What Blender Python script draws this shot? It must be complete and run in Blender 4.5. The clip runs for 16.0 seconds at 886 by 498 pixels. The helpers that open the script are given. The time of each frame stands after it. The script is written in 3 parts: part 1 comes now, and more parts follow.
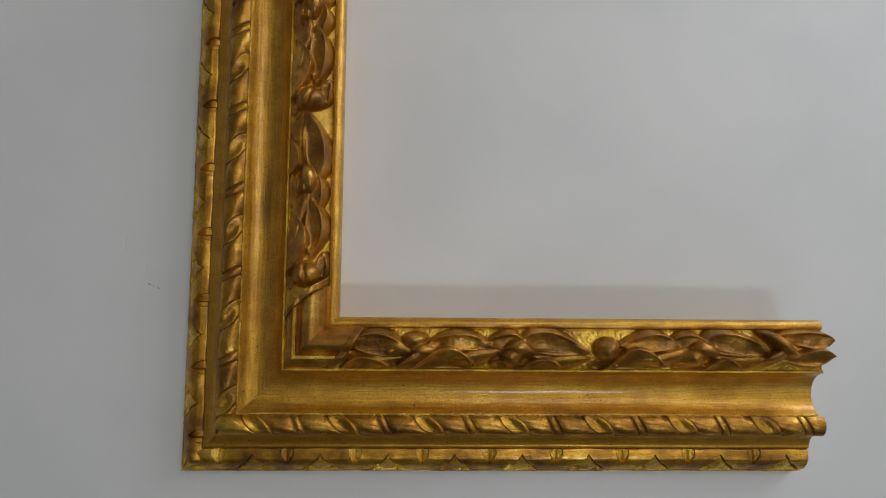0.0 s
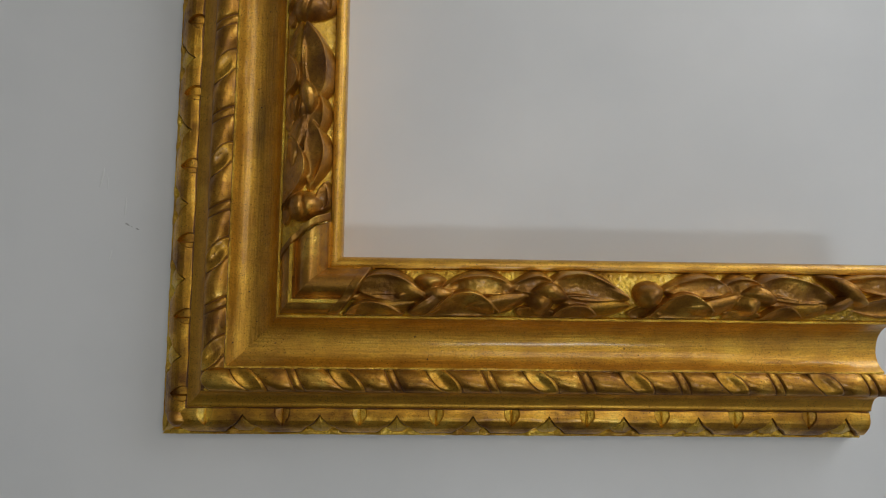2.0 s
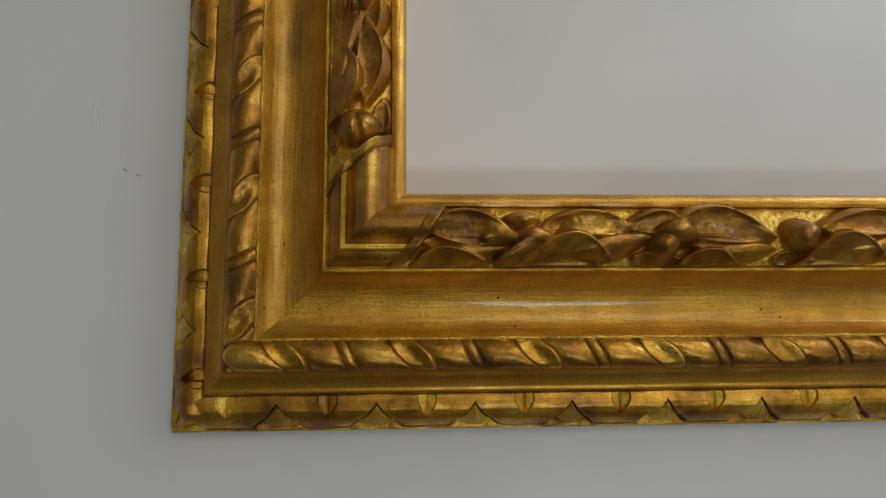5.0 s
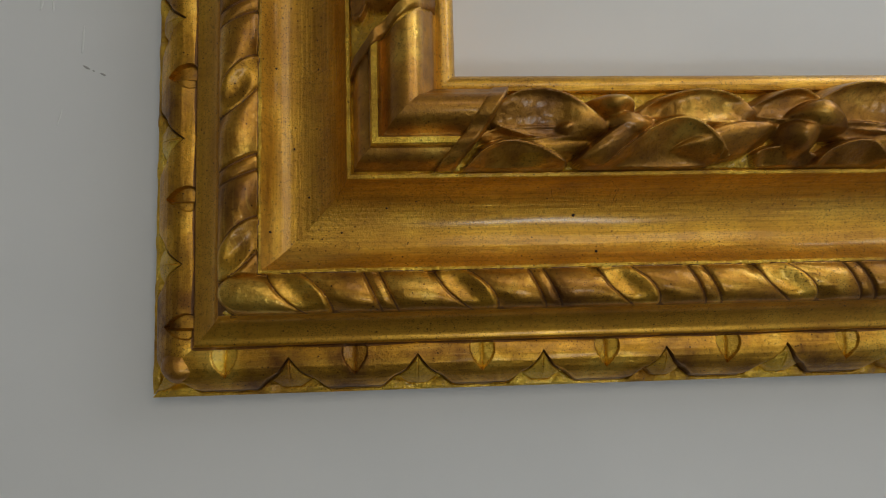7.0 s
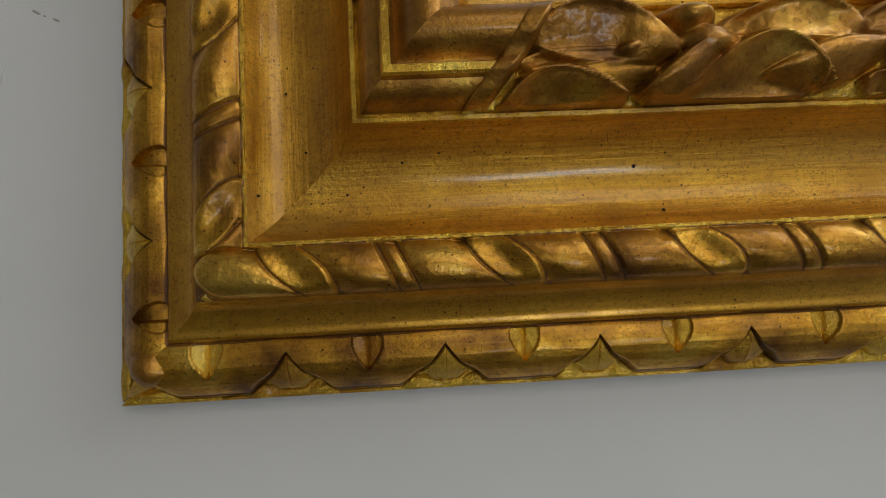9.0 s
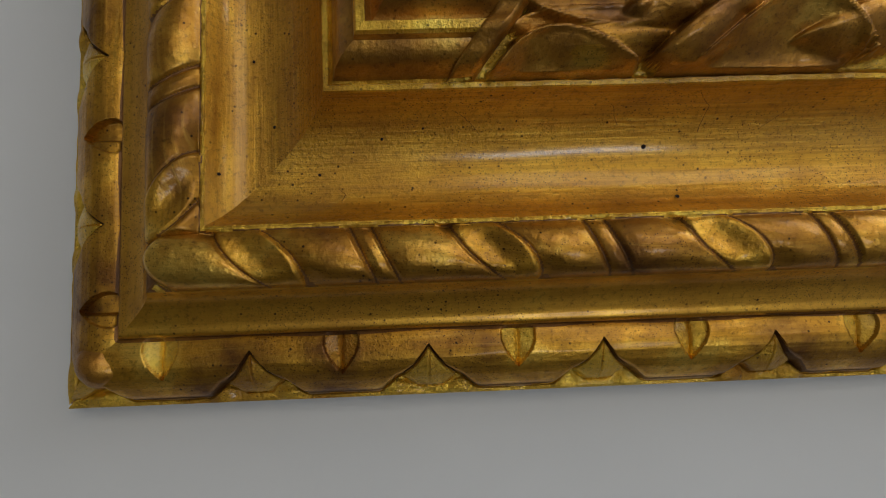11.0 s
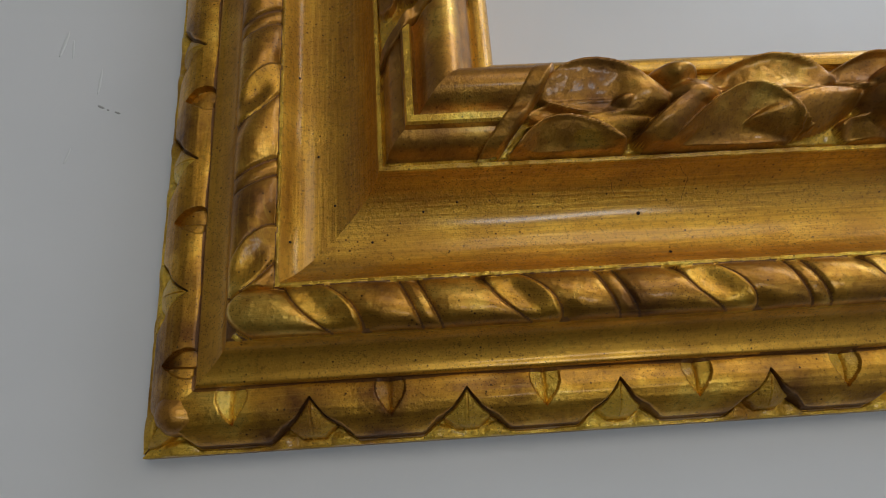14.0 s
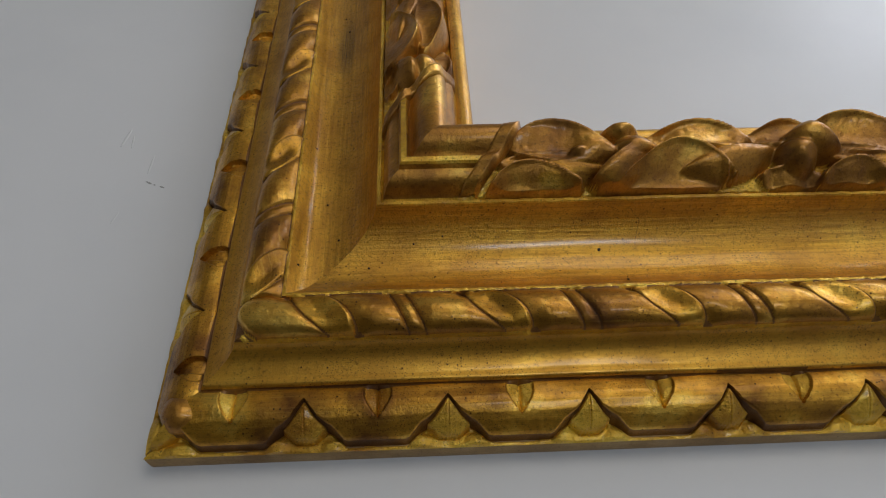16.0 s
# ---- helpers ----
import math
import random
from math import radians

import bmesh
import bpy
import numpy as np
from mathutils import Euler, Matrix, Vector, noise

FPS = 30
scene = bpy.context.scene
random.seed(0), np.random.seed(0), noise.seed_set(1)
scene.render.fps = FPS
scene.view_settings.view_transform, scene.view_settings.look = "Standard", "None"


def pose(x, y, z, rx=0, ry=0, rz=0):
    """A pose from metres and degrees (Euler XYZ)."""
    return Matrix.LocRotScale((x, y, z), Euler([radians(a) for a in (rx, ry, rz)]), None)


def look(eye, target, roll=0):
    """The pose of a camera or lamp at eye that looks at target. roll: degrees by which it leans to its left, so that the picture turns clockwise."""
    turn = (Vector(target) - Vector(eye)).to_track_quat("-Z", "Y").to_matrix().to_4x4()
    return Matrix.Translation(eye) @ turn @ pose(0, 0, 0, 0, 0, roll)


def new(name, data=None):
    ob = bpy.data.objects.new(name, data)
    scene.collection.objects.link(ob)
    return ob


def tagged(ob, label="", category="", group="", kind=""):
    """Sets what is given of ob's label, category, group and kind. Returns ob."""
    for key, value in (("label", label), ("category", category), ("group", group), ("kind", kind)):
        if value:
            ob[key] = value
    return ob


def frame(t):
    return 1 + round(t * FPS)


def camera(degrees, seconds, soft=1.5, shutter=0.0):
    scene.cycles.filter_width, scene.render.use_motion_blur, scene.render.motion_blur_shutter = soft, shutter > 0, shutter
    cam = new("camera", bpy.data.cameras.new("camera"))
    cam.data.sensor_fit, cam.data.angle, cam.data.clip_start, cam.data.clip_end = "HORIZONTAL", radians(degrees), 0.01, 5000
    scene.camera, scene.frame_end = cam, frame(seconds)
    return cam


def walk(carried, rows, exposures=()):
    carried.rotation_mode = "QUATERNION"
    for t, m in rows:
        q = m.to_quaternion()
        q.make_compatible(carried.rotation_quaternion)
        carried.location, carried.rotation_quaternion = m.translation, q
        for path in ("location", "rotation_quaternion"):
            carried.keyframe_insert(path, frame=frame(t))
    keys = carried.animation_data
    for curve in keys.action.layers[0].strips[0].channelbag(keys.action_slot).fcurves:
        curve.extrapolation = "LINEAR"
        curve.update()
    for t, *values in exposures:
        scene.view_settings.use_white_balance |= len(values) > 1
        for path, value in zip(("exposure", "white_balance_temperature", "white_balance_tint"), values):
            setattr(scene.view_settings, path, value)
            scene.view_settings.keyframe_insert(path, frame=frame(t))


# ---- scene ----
cam = camera(70.78, 16.0, soft=1.1)
# seconds, eye in metres, turn in degrees; the table's top is z = 0, the frame's outer corner stands at the origin
ROWS = [
    (0, 0.13997, 0.09491, 0.38345, 5.277, -1.675, 0.462),
    (0.5, 0.14015, 0.09, 0.37162, 4.828, -1.576, 0.196),
    (1, 0.13713, 0.08344, 0.36133, 4.744, -1.989, 0.501),
    (1.5, 0.13557, 0.075, 0.34907, 4.704, -1.886, 0.601),
    (2, 0.13121, 0.06858, 0.33767, 4.719, -1.984, 0.751),
    (2.5, 0.1272, 0.06032, 0.32624, 6.649, -1.919, 1.193),
    (3, 0.12167, 0.05228, 0.31202, 7.183, -1.478, 0.932),
    (3.5, 0.11467, 0.04541, 0.29869, 6.668, -1.559, 0.45),
    (4, 0.10919, 0.04106, 0.28917, 7.242, -1.781, -0.165),
    (4.2, 0.10581, 0.04047, 0.28494, 7.479, -2.201, -0.007),
    (6.3, 0.08048, 0.02933, 0.22691, 6.717, -3.26, -1.256),
    (6.5, 0.0788, 0.02686, 0.22007, 6.505, -3.274, -1.145),
    (7, 0.078, 0.02265, 0.20738, 5.934, -3.354, -1.49),
    (7.5, 0.0762, 0.02124, 0.19371, 5.168, -3.264, -2.006),
    (8, 0.07323, 0.02062, 0.18567, 4.776, -2.723, -2.354),
    (8.2, 0.07144, 0.01795, 0.18249, 5.783, -2.909, -3.067),
    (10.3, 0.07867, 0.01683, 0.15706, 6.668, -1.582, -2.676),
    (10.5, 0.07856, 0.01632, 0.15581, 6.961, -1.431, -2.269),
    (11, 0.07995, 0.01489, 0.1536, 6.9, -1.918, -2.175),
    (11.5, 0.08137, 0.01485, 0.15554, 8.018, -2.79, -3.01),
    (12, 0.0782, 0.0164, 0.1585, 9.101, -3.379, -2.565),
    (12.5, 0.07574, 0.01273, 0.16134, 11.077, -3.447, -2.755),
    (13, 0.07217, 0.00748, 0.16628, 14.654, -2.298, -3.513),
    (13.5, 0.06983, -0.00061, 0.17052, 17.763, -1.866, -3.425),
    (14, 0.07033, -0.01034, 0.17261, 20.312, -1.354, -3.706),
    (14.5, 0.06999, -0.02219, 0.17338, 23.127, -1.15, -3.296),
    (15, 0.07302, -0.03412, 0.17424, 27.024, -0.654, -2.784),
    (15.5, 0.07256, -0.04858, 0.17436, 31.597, -1.248, -2.798),
    (16, 0.0745, -0.05999, 0.17405, 37.253, -0.848, -2.505),
]
walk(cam, [(t, pose(*row)) for t, *row in ROWS], [(0.0, -0.06, 6500, 10), (7.0, -0.1, 6800, 8), (11.0, -0.1, 6600, 10), (13.5, -0.02, 6400, 10), (16.0, 0.08, 6350, 12)])

# ---- light: a lit ceiling panel and a window in a plain white room with an added dark south side ----
world = bpy.data.worlds.new("world")
scene.world = world
world.use_nodes = True
world.node_tree.nodes["Background"].inputs[0].default_value = (0.75, 0.85, 1.0, 1)
world.node_tree.nodes["Background"].inputs[1].default_value = 0.2


def area_lamp(name, eye, target, sx, sy, watts, color):
    data = bpy.data.lights.new(name, "AREA")
    data.shape, data.size, data.size_y, data.energy, data.color = "RECTANGLE", sx, sy, watts, color
    ob = new(name, data)
    ob.matrix_world = look(eye, target)
    return ob


area_lamp("ceiling_lamp", (0.80, 0.70, 1.92), (0.80, 0.70, 0), 1.1, 1.0, 8.0, (1.0, 0.95, 0.86))
area_lamp("tube_lamp", (0.62, -0.90, 1.92), (0.62, -0.90, 0), 0.62, 0.24, 7.5, (0.80, 0.89, 1.0))
area_lamp("window_lamp", (1.34, 0.85, 0.55), (0.1, 0.2, 0.0), 1.2, 0.8, 14.5, (0.84, 0.90, 1.0))

# ---- materials ----


def material(name):
    m = bpy.data.materials.new(name)
    m.use_nodes = True
    nt = m.node_tree
    return m, nt, nt.nodes["Principled BSDF"]


def node(nt, kind, **values):
    n = nt.nodes.new(kind)
    for key, value in values.items():
        n.inputs[key.replace("_", " ")].default_value = value
    return n


def ramp(nt, source, stops):
    r = nt.nodes.new("ShaderNodeValToRGB")
    while len(r.color_ramp.elements) < len(stops):
        r.color_ramp.elements.new(0.5)
    for e, (place, color) in zip(r.color_ramp.elements, stops):
        e.position, e.color = place, (*color, 1) if len(color) == 3 else color
    nt.links.new(source, r.inputs[0])
    return r.outputs[0]


def mix(nt, a, b, factor, blend="MIX"):
    m = nt.nodes.new("ShaderNodeMix")
    m.data_type, m.blend_type = "RGBA", blend
    for source, slot in ((factor, 0), (a, 6), (b, 7)):
        if isinstance(source, (float, int)):
            m.inputs[slot].default_value = source
        elif isinstance(source, tuple):
            m.inputs[slot].default_value = (*source, 1)
        else:
            nt.links.new(source, m.inputs[slot])
    return m.outputs[2]


def gilding(name, base, deep, bright, streak=0.5, rough=(0.3, 0.55), metal=0.75, speck=0.5, grain=0.3, bump=0.3, coat=0.0, hammer=0.0, stain=None, blotch=1.0):
    """Worn water gilding over brown bole: brushed streaks along the rail, mottling, fly specks and fine grain."""
    m, nt, bsdf = material(name)
    uv = nt.nodes.new("ShaderNodeUVMap")
    uv.uv_map = "along"
    obj = nt.nodes.new("ShaderNodeTexCoord").outputs["Object"]
    stretch = nt.nodes.new("ShaderNodeMapping")
    stretch.inputs["Scale"].default_value = (0.9, 26.0, 1.0)
    nt.links.new(uv.outputs[0], stretch.inputs[0])
    lines = node(nt, "ShaderNodeTexNoise", Scale=1.6, Detail=6.0, Roughness=0.65)
    nt.links.new(stretch.outputs[0], lines.inputs["Vector"])
    blot = node(nt, "ShaderNodeTexNoise", Scale=55.0, Detail=5.0, Roughness=0.6)
    fine = node(nt, "ShaderNodeTexNoise", Scale=900.0, Detail=4.0, Roughness=0.7)
    spots = node(nt, "ShaderNodeTexVoronoi", Scale=520.0)
    for n in (blot, fine, spots):
        nt.links.new(obj, n.inputs["Vector"])
    c = mix(nt, base, deep, ramp(nt, blot.outputs[0], ((0.42, (0, 0, 0)), (0.68, (blotch, blotch, blotch)))))
    c = mix(nt, c, bright, ramp(nt, blot.outputs[0], ((0.28, (0.8 * blotch,) * 3), (0.45, (0, 0, 0)))))
    dark_line = ramp(nt, lines.outputs[0], ((0.48, (0, 0, 0)), (0.72, (streak, streak, streak))))
    c = mix(nt, c, deep, dark_line)
    light_line = ramp(nt, lines.outputs[0], ((0.25, (streak, streak, streak)), (0.45, (0, 0, 0))))
    c = mix(nt, c, bright, light_line)
    thin = nt.nodes.new("ShaderNodeMapping")
    thin.inputs["Scale"].default_value = (2.2, 110.0, 1.0)
    nt.links.new(uv.outputs[0], thin.inputs[0])
    hair = node(nt, "ShaderNodeTexNoise", Scale=1.0, Detail=5.0, Roughness=0.7)
    nt.links.new(thin.outputs[0], hair.inputs["Vector"])
    amount = 0.8 * streak
    c = mix(nt, c, deep, ramp(nt, hair.outputs[0], ((0.52, (0, 0, 0)), (0.68, (amount, amount, amount)))))
    c = mix(nt, c, tuple(v * 0.45 for v in deep), ramp(nt, fine.outputs[0], ((0.52, (0, 0, 0)), (0.8, (grain * 2, grain * 2, grain * 2)))))
    rarity = node(nt, "ShaderNodeTexNoise", Scale=120.0)
    nt.links.new(obj, rarity.inputs["Vector"])
    dots = ramp(nt, spots.outputs["Distance"], ((0.10, (1, 1, 1)), (0.17, (0, 0, 0))))
    some = ramp(nt, rarity.outputs[0], ((0.47, (0, 0, 0)), (0.58, (speck, speck, speck))))
    both = nt.nodes.new("ShaderNodeMath")
    both.operation = "MULTIPLY"
    nt.links.new(dots, both.inputs[0])
    nt.links.new(some, both.inputs[1])
    c = mix(nt, c, (0.02, 0.009, 0.003), both.outputs[0])
    grit = node(nt, "ShaderNodeTexVoronoi", Scale=1500.0)
    patch = node(nt, "ShaderNodeTexNoise", Scale=38.0, Detail=3.0)
    for n in (grit, patch):
        nt.links.new(obj, n.inputs["Vector"])
    pepper = nt.nodes.new("ShaderNodeMath")
    pepper.operation = "MULTIPLY"
    nt.links.new(ramp(nt, grit.outputs["Distance"], ((0.14, (1, 1, 1)), (0.26, (0, 0, 0)))), pepper.inputs[0])
    nt.links.new(ramp(nt, patch.outputs[0], ((0.42, (0, 0, 0)), (0.56, (speck,) * 3))), pepper.inputs[1])
    c = mix(nt, c, (0.05, 0.020, 0.005), pepper.outputs[0])
    if stain:
        spot = nt.nodes.new("ShaderNodeMapping")
        spot.inputs["Location"].default_value = (-stain[0] / stain[2], -stain[1] / stain[3], 0)
        spot.inputs["Scale"].default_value = (1 / stain[2], 1 / stain[3], 1)
        nt.links.new(uv.outputs[0], spot.inputs[0])
        reach = nt.nodes.new("ShaderNodeTexGradient")
        reach.gradient_type = "SPHERICAL"
        nt.links.new(spot.outputs[0], reach.inputs[0])
        ragged = nt.nodes.new("ShaderNodeMath")
        ragged.operation = "MULTIPLY"
        nt.links.new(ramp(nt, reach.outputs["Fac"], ((0.0, (0, 0, 0)), (0.55, (1, 1, 1)))), ragged.inputs[0])
        nt.links.new(ramp(nt, hair.outputs[0], ((0.35, (0.9, 0.9, 0.9)), (0.62, (0.25, 0.25, 0.25)))), ragged.inputs[1])
        c = mix(nt, c, (0.10, 0.062, 0.022), ragged.outputs[0])
    nt.links.new(c, bsdf.inputs["Base Color"])
    r = ramp(nt, blot.outputs[0], ((0.3, (rough[0],) * 3), (0.7, (rough[1],) * 3)))
    nt.links.new(r, bsdf.inputs["Roughness"])
    bsdf.inputs["Metallic"].default_value = metal
    bsdf.inputs["Coat Weight"].default_value = coat
    bsdf.inputs["Coat Roughness"].default_value = 0.17
    rise = nt.nodes.new("ShaderNodeMath")
    rise.operation = "ADD"
    nt.links.new(fine.outputs[0], rise.inputs[0])
    nt.links.new((lines if streak > 0.4 else blot).outputs[0], rise.inputs[1])
    b = node(nt, "ShaderNodeBump", Strength=bump, Distance=0.0006)
    nt.links.new(rise.outputs[0], b.inputs["Height"])
    if hammer:
        dents = node(nt, "ShaderNodeTexNoise", Scale=260.0, Detail=3.0, Roughness=0.55)
        nt.links.new(obj, dents.inputs["Vector"])
        broad = node(nt, "ShaderNodeBump", Strength=hammer, Distance=0.0022)
        nt.links.new(dents.outputs[0], broad.inputs["Height"])
        nt.links.new(broad.outputs[0], b.inputs["Normal"])
    nt.links.new(b.outputs[0], bsdf.inputs["Normal"])
    return m


GOLD = gilding("brushed_gold", (0.76, 0.405, 0.040), (0.34, 0.136, 0.014), (0.92, 0.58, 0.085), metal=0.79, streak=0.6, rough=(0.29, 0.46), speck=0.9, bump=0.45, grain=0.42, coat=0.55, blotch=0.5)
GOLD_STAINED = gilding("brushed_gold_stained", (0.76, 0.405, 0.040), (0.34, 0.136, 0.014), (0.92, 0.58, 0.085), metal=0.79, streak=0.6, rough=(0.29, 0.46), speck=0.9, bump=0.45, grain=0.42, coat=0.55, blotch=0.5, stain=(3.62, 1.42, 0.50, 0.10))
GROUND = gilding("burnished_gold", (0.90, 0.560, 0.060), (0.42, 0.19, 0.016), (1.0, 0.75, 0.13), streak=0.15, rough=(0.28, 0.46), metal=0.80, speck=0.7, bump=0.9, hammer=0.3, coat=0.35)
BEAD = gilding("carved_gold", (0.69, 0.345, 0.028), (0.17, 0.064, 0.010), (0.95, 0.63, 0.11), streak=0.3, rough=(0.29, 0.47), metal=0.80, speck=0.9, bump=0.3, coat=0.2, hammer=0.08, grain=0.42)
LEAF = gilding("patinated_gold", (0.52, 0.238, 0.026), (0.19, 0.074, 0.012), (0.90, 0.57, 0.10), streak=0.0, rough=(0.27, 0.48), metal=0.70, bump=0.35, coat=0.25, hammer=0.06, grain=0.42)
SIDE = gilding("ochre_side", (0.42, 0.26, 0.095), (0.26, 0.15, 0.052), (0.50, 0.33, 0.135), streak=0.3, rough=(0.55, 0.7), metal=0.15)
ROPE_GOLD = gilding("rubbed_gold", (0.54, 0.252, 0.023), (0.17, 0.064, 0.011), (0.90, 0.58, 0.10), streak=0.3, rough=(0.29, 0.47), metal=0.79, speck=0.9, bump=0.25, coat=0.2, grain=0.4)
COVE = gilding("satin_gold", (0.72, 0.370, 0.036), (0.30, 0.116, 0.012), (0.88, 0.55, 0.08), metal=0.76, streak=0.2, rough=(0.31, 0.48), speck=0.9, bump=0.15, grain=0.42, coat=0.25, blotch=0.5)
# Dark glaze for joints also paints shade into creases, rope seat and carved edges.
GLAZE_SHADE = gilding("glaze_crease_shade", (0.21, 0.088, 0.016), (0.10, 0.040, 0.009), (0.34, 0.16, 0.03), streak=0.2, rough=(0.3, 0.55), metal=0.4)

HOLE, _, hole_bsdf = material("worm_hole_dark")
hole_bsdf.inputs["Base Color"].default_value = (0.012, 0.006, 0.003, 1)
hole_bsdf.inputs["Roughness"].default_value = 0.9


def laminate():
    m, nt, bsdf = material("white_laminate")
    obj = nt.nodes.new("ShaderNodeTexCoord").outputs["Object"]
    broad = node(nt, "ShaderNodeTexNoise", Scale=9.0, Detail=4.0)
    fine = node(nt, "ShaderNodeTexNoise", Scale=260.0, Detail=3.0)
    for n in (broad, fine):
        nt.links.new(obj, n.inputs["Vector"])
    c = mix(nt, (0.76, 0.755, 0.74), (0.71, 0.71, 0.70), ramp(nt, broad.outputs[0], ((0.4, (0, 0, 0)), (0.65, (1, 1, 1)))))
    nt.links.new(c, bsdf.inputs["Base Color"])
    nt.links.new(ramp(nt, broad.outputs[0], ((0.35, (0.42,) * 3), (0.7, (0.54,) * 3))), bsdf.inputs["Roughness"])
    b = node(nt, "ShaderNodeBump", Strength=0.05, Distance=0.0004)
    nt.links.new(fine.outputs[0], b.inputs["Height"])
    nt.links.new(b.outputs[0], bsdf.inputs["Normal"])
    return m


LAMINATE = laminate()
WALL, wall_nt, wall_bsdf = material("wall_paint")
wall_noise = node(wall_nt, "ShaderNodeTexNoise", Scale=30.0, Detail=4.0)
wall_nt.links.new(mix(wall_nt, (0.74, 0.73, 0.70), (0.68, 0.67, 0.64), wall_noise.outputs[0]), wall_bsdf.inputs["Base Color"])
wall_bsdf.inputs["Roughness"].default_value = 0.85
# Dark paint added so that south-facing gold has something dark to reflect.
DUSK, dusk_nt, dusk_bsdf = material("added_dark_paint")
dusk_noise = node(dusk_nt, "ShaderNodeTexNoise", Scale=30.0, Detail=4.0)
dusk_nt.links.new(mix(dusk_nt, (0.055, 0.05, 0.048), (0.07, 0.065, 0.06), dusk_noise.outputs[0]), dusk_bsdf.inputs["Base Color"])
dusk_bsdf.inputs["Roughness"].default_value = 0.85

# ---- the room ----


def link(name, bm, mat, parent=None, label="", smooth=False):
    me = bpy.data.meshes.new(name)
    bm.to_mesh(me)
    bm.free()
    me.materials.append(mat)
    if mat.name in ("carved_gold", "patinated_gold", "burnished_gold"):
        me.materials.append(GLAZE_SHADE)
    if smooth:
        me.polygons.foreach_set("use_smooth", [True] * len(me.polygons))
    ob = new(name, me)
    if parent:
        ob.parent = parent
    if label:
        ob["label"] = label
    return ob


def part(name, bm, mat, parent, label="", smooth=True):
    return link(name, bm, mat, parent, label, smooth)


def box(x0, x1, y0, y1, z0, z1, bevel=0.0):
    bm = bmesh.new()
    bmesh.ops.create_cube(bm, size=1)
    bmesh.ops.scale(bm, vec=(x1 - x0, y1 - y0, z1 - z0), verts=bm.verts)
    bmesh.ops.translate(bm, vec=((x0 + x1) / 2, (y0 + y1) / 2, (z0 + z1) / 2), verts=bm.verts)
    if bevel:
        bmesh.ops.bevel(bm, geom=bm.edges[:], offset=bevel, segments=2, affect="EDGES")
    return bm


# Unseen room; south wall and floor added dark to dim reflections in the gold.
for wall_name, dims, paint in (
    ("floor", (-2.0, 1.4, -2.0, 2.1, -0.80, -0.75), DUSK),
    ("ceiling", (-2.0, 1.4, -2.0, 2.1, 1.95, 2.0), WALL),
    ("wall_west", (-2.05, -2.0, -2.0, 2.1, -0.75, 1.95), WALL),
    ("wall_east", (1.4, 1.45, -2.0, 2.1, -0.75, 1.95), WALL),
    ("unseen_wall_south", (-2.0, 1.4, -2.05, -2.0, -0.75, 1.95), DUSK),
    ("wall_north", (-2.0, 1.4, 2.1, 2.15, -0.75, 1.95), WALL),
):
    tagged(link(wall_name, box(*dims), paint), "added unseen room surface, plain paint", "room", kind="structure")

table = tagged(new("table"), "white laminate table under the gilded frame corner", "table")
table.location = (0.2, 0.30, -0.75)
top = part("tabletop", box(-0.9, 0.9, -0.37, 0.7, 0.72, 0.75, 0.002), LAMINATE, table, "smooth satin white laminate top", False)
for lx in (-0.82, 0.82):
    for ly in (-0.32, 0.62):
        part("leg", box(lx - 0.02, lx + 0.02, ly - 0.02, ly + 0.02, 0.0, 0.7205, 0.002), LAMINATE, table, "", False)

# ---- the carved frame corner ----
K = 0.0429  # metres to one unit of the moulding's drawing
WIDE = 1.045  # the upright rail is a little wider than the lying one
LENGTH = 8.51

frame_corner = tagged(new("picture_frame_corner"), "carved and gilded wooden picture frame corner lying on the white table", "picture frame")


class Rail:
    def __init__(self, name, upright):
        self.upright, self.name = upright, name

    def at(self, s, v, h):
        """The place of a point s along the rail, v in from its outer edge and h above the table."""
        return Vector((v * WIDE, s, h)) * K if self.upright else Vector((s, v, h)) * K

    def mitre(self, v):
        return v if self.upright else v * WIDE


LYING, UPRIGHT = Rail("lying_rail", False), Rail("upright_rail", True)


def sheet(rail, rows, cols, f, wrap=False, dark=None):
    """A surface over rows x cols, f(i, j) -> s, v, h, with the along-the-rail coordinates as its texture map."""
    bm = bmesh.new()
    layer = bm.loops.layers.uv.new("along")
    pts = [[f(i, j) for j in range(cols)] for i in range(rows)]
    verts = [[bm.verts.new(rail.at(*p)) for p in line] for line in pts]
    for i in range(rows - 1):
        for j in range(cols if wrap else cols - 1):
            k = (j + 1) % cols
            quad = ((i, j), (i + 1, j), (i + 1, k), (i, k))
            if rail.upright:
                quad = quad[::-1]
            face = bm.faces.new([verts[a][b] for a, b in quad])
            if dark and dark(i, j):
                face.material_index = 1
            for loop, (a, b) in zip(face.loops, quad):
                loop[layer].uv = (pts[a][b][0], pts[a][b][1] + 0.6 * pts[a][b][2])
    return bm, verts


def smoothstep(a, b, x):
    x = min(1.0, max(0.0, (x - a) / (b - a)))
    return x * x * (3 - 2 * x)


def curve(points, x):
    """Monotone piecewise reading of (x, y) points."""
    if x <= points[0][0]:
        return points[0][1]
    for (x0, y0), (x1, y1) in zip(points, points[1:]):
        if x <= x1:
            return y0 + (y1 - y0) * (x - x0) / (x1 - x0)
    return points[-1][1]


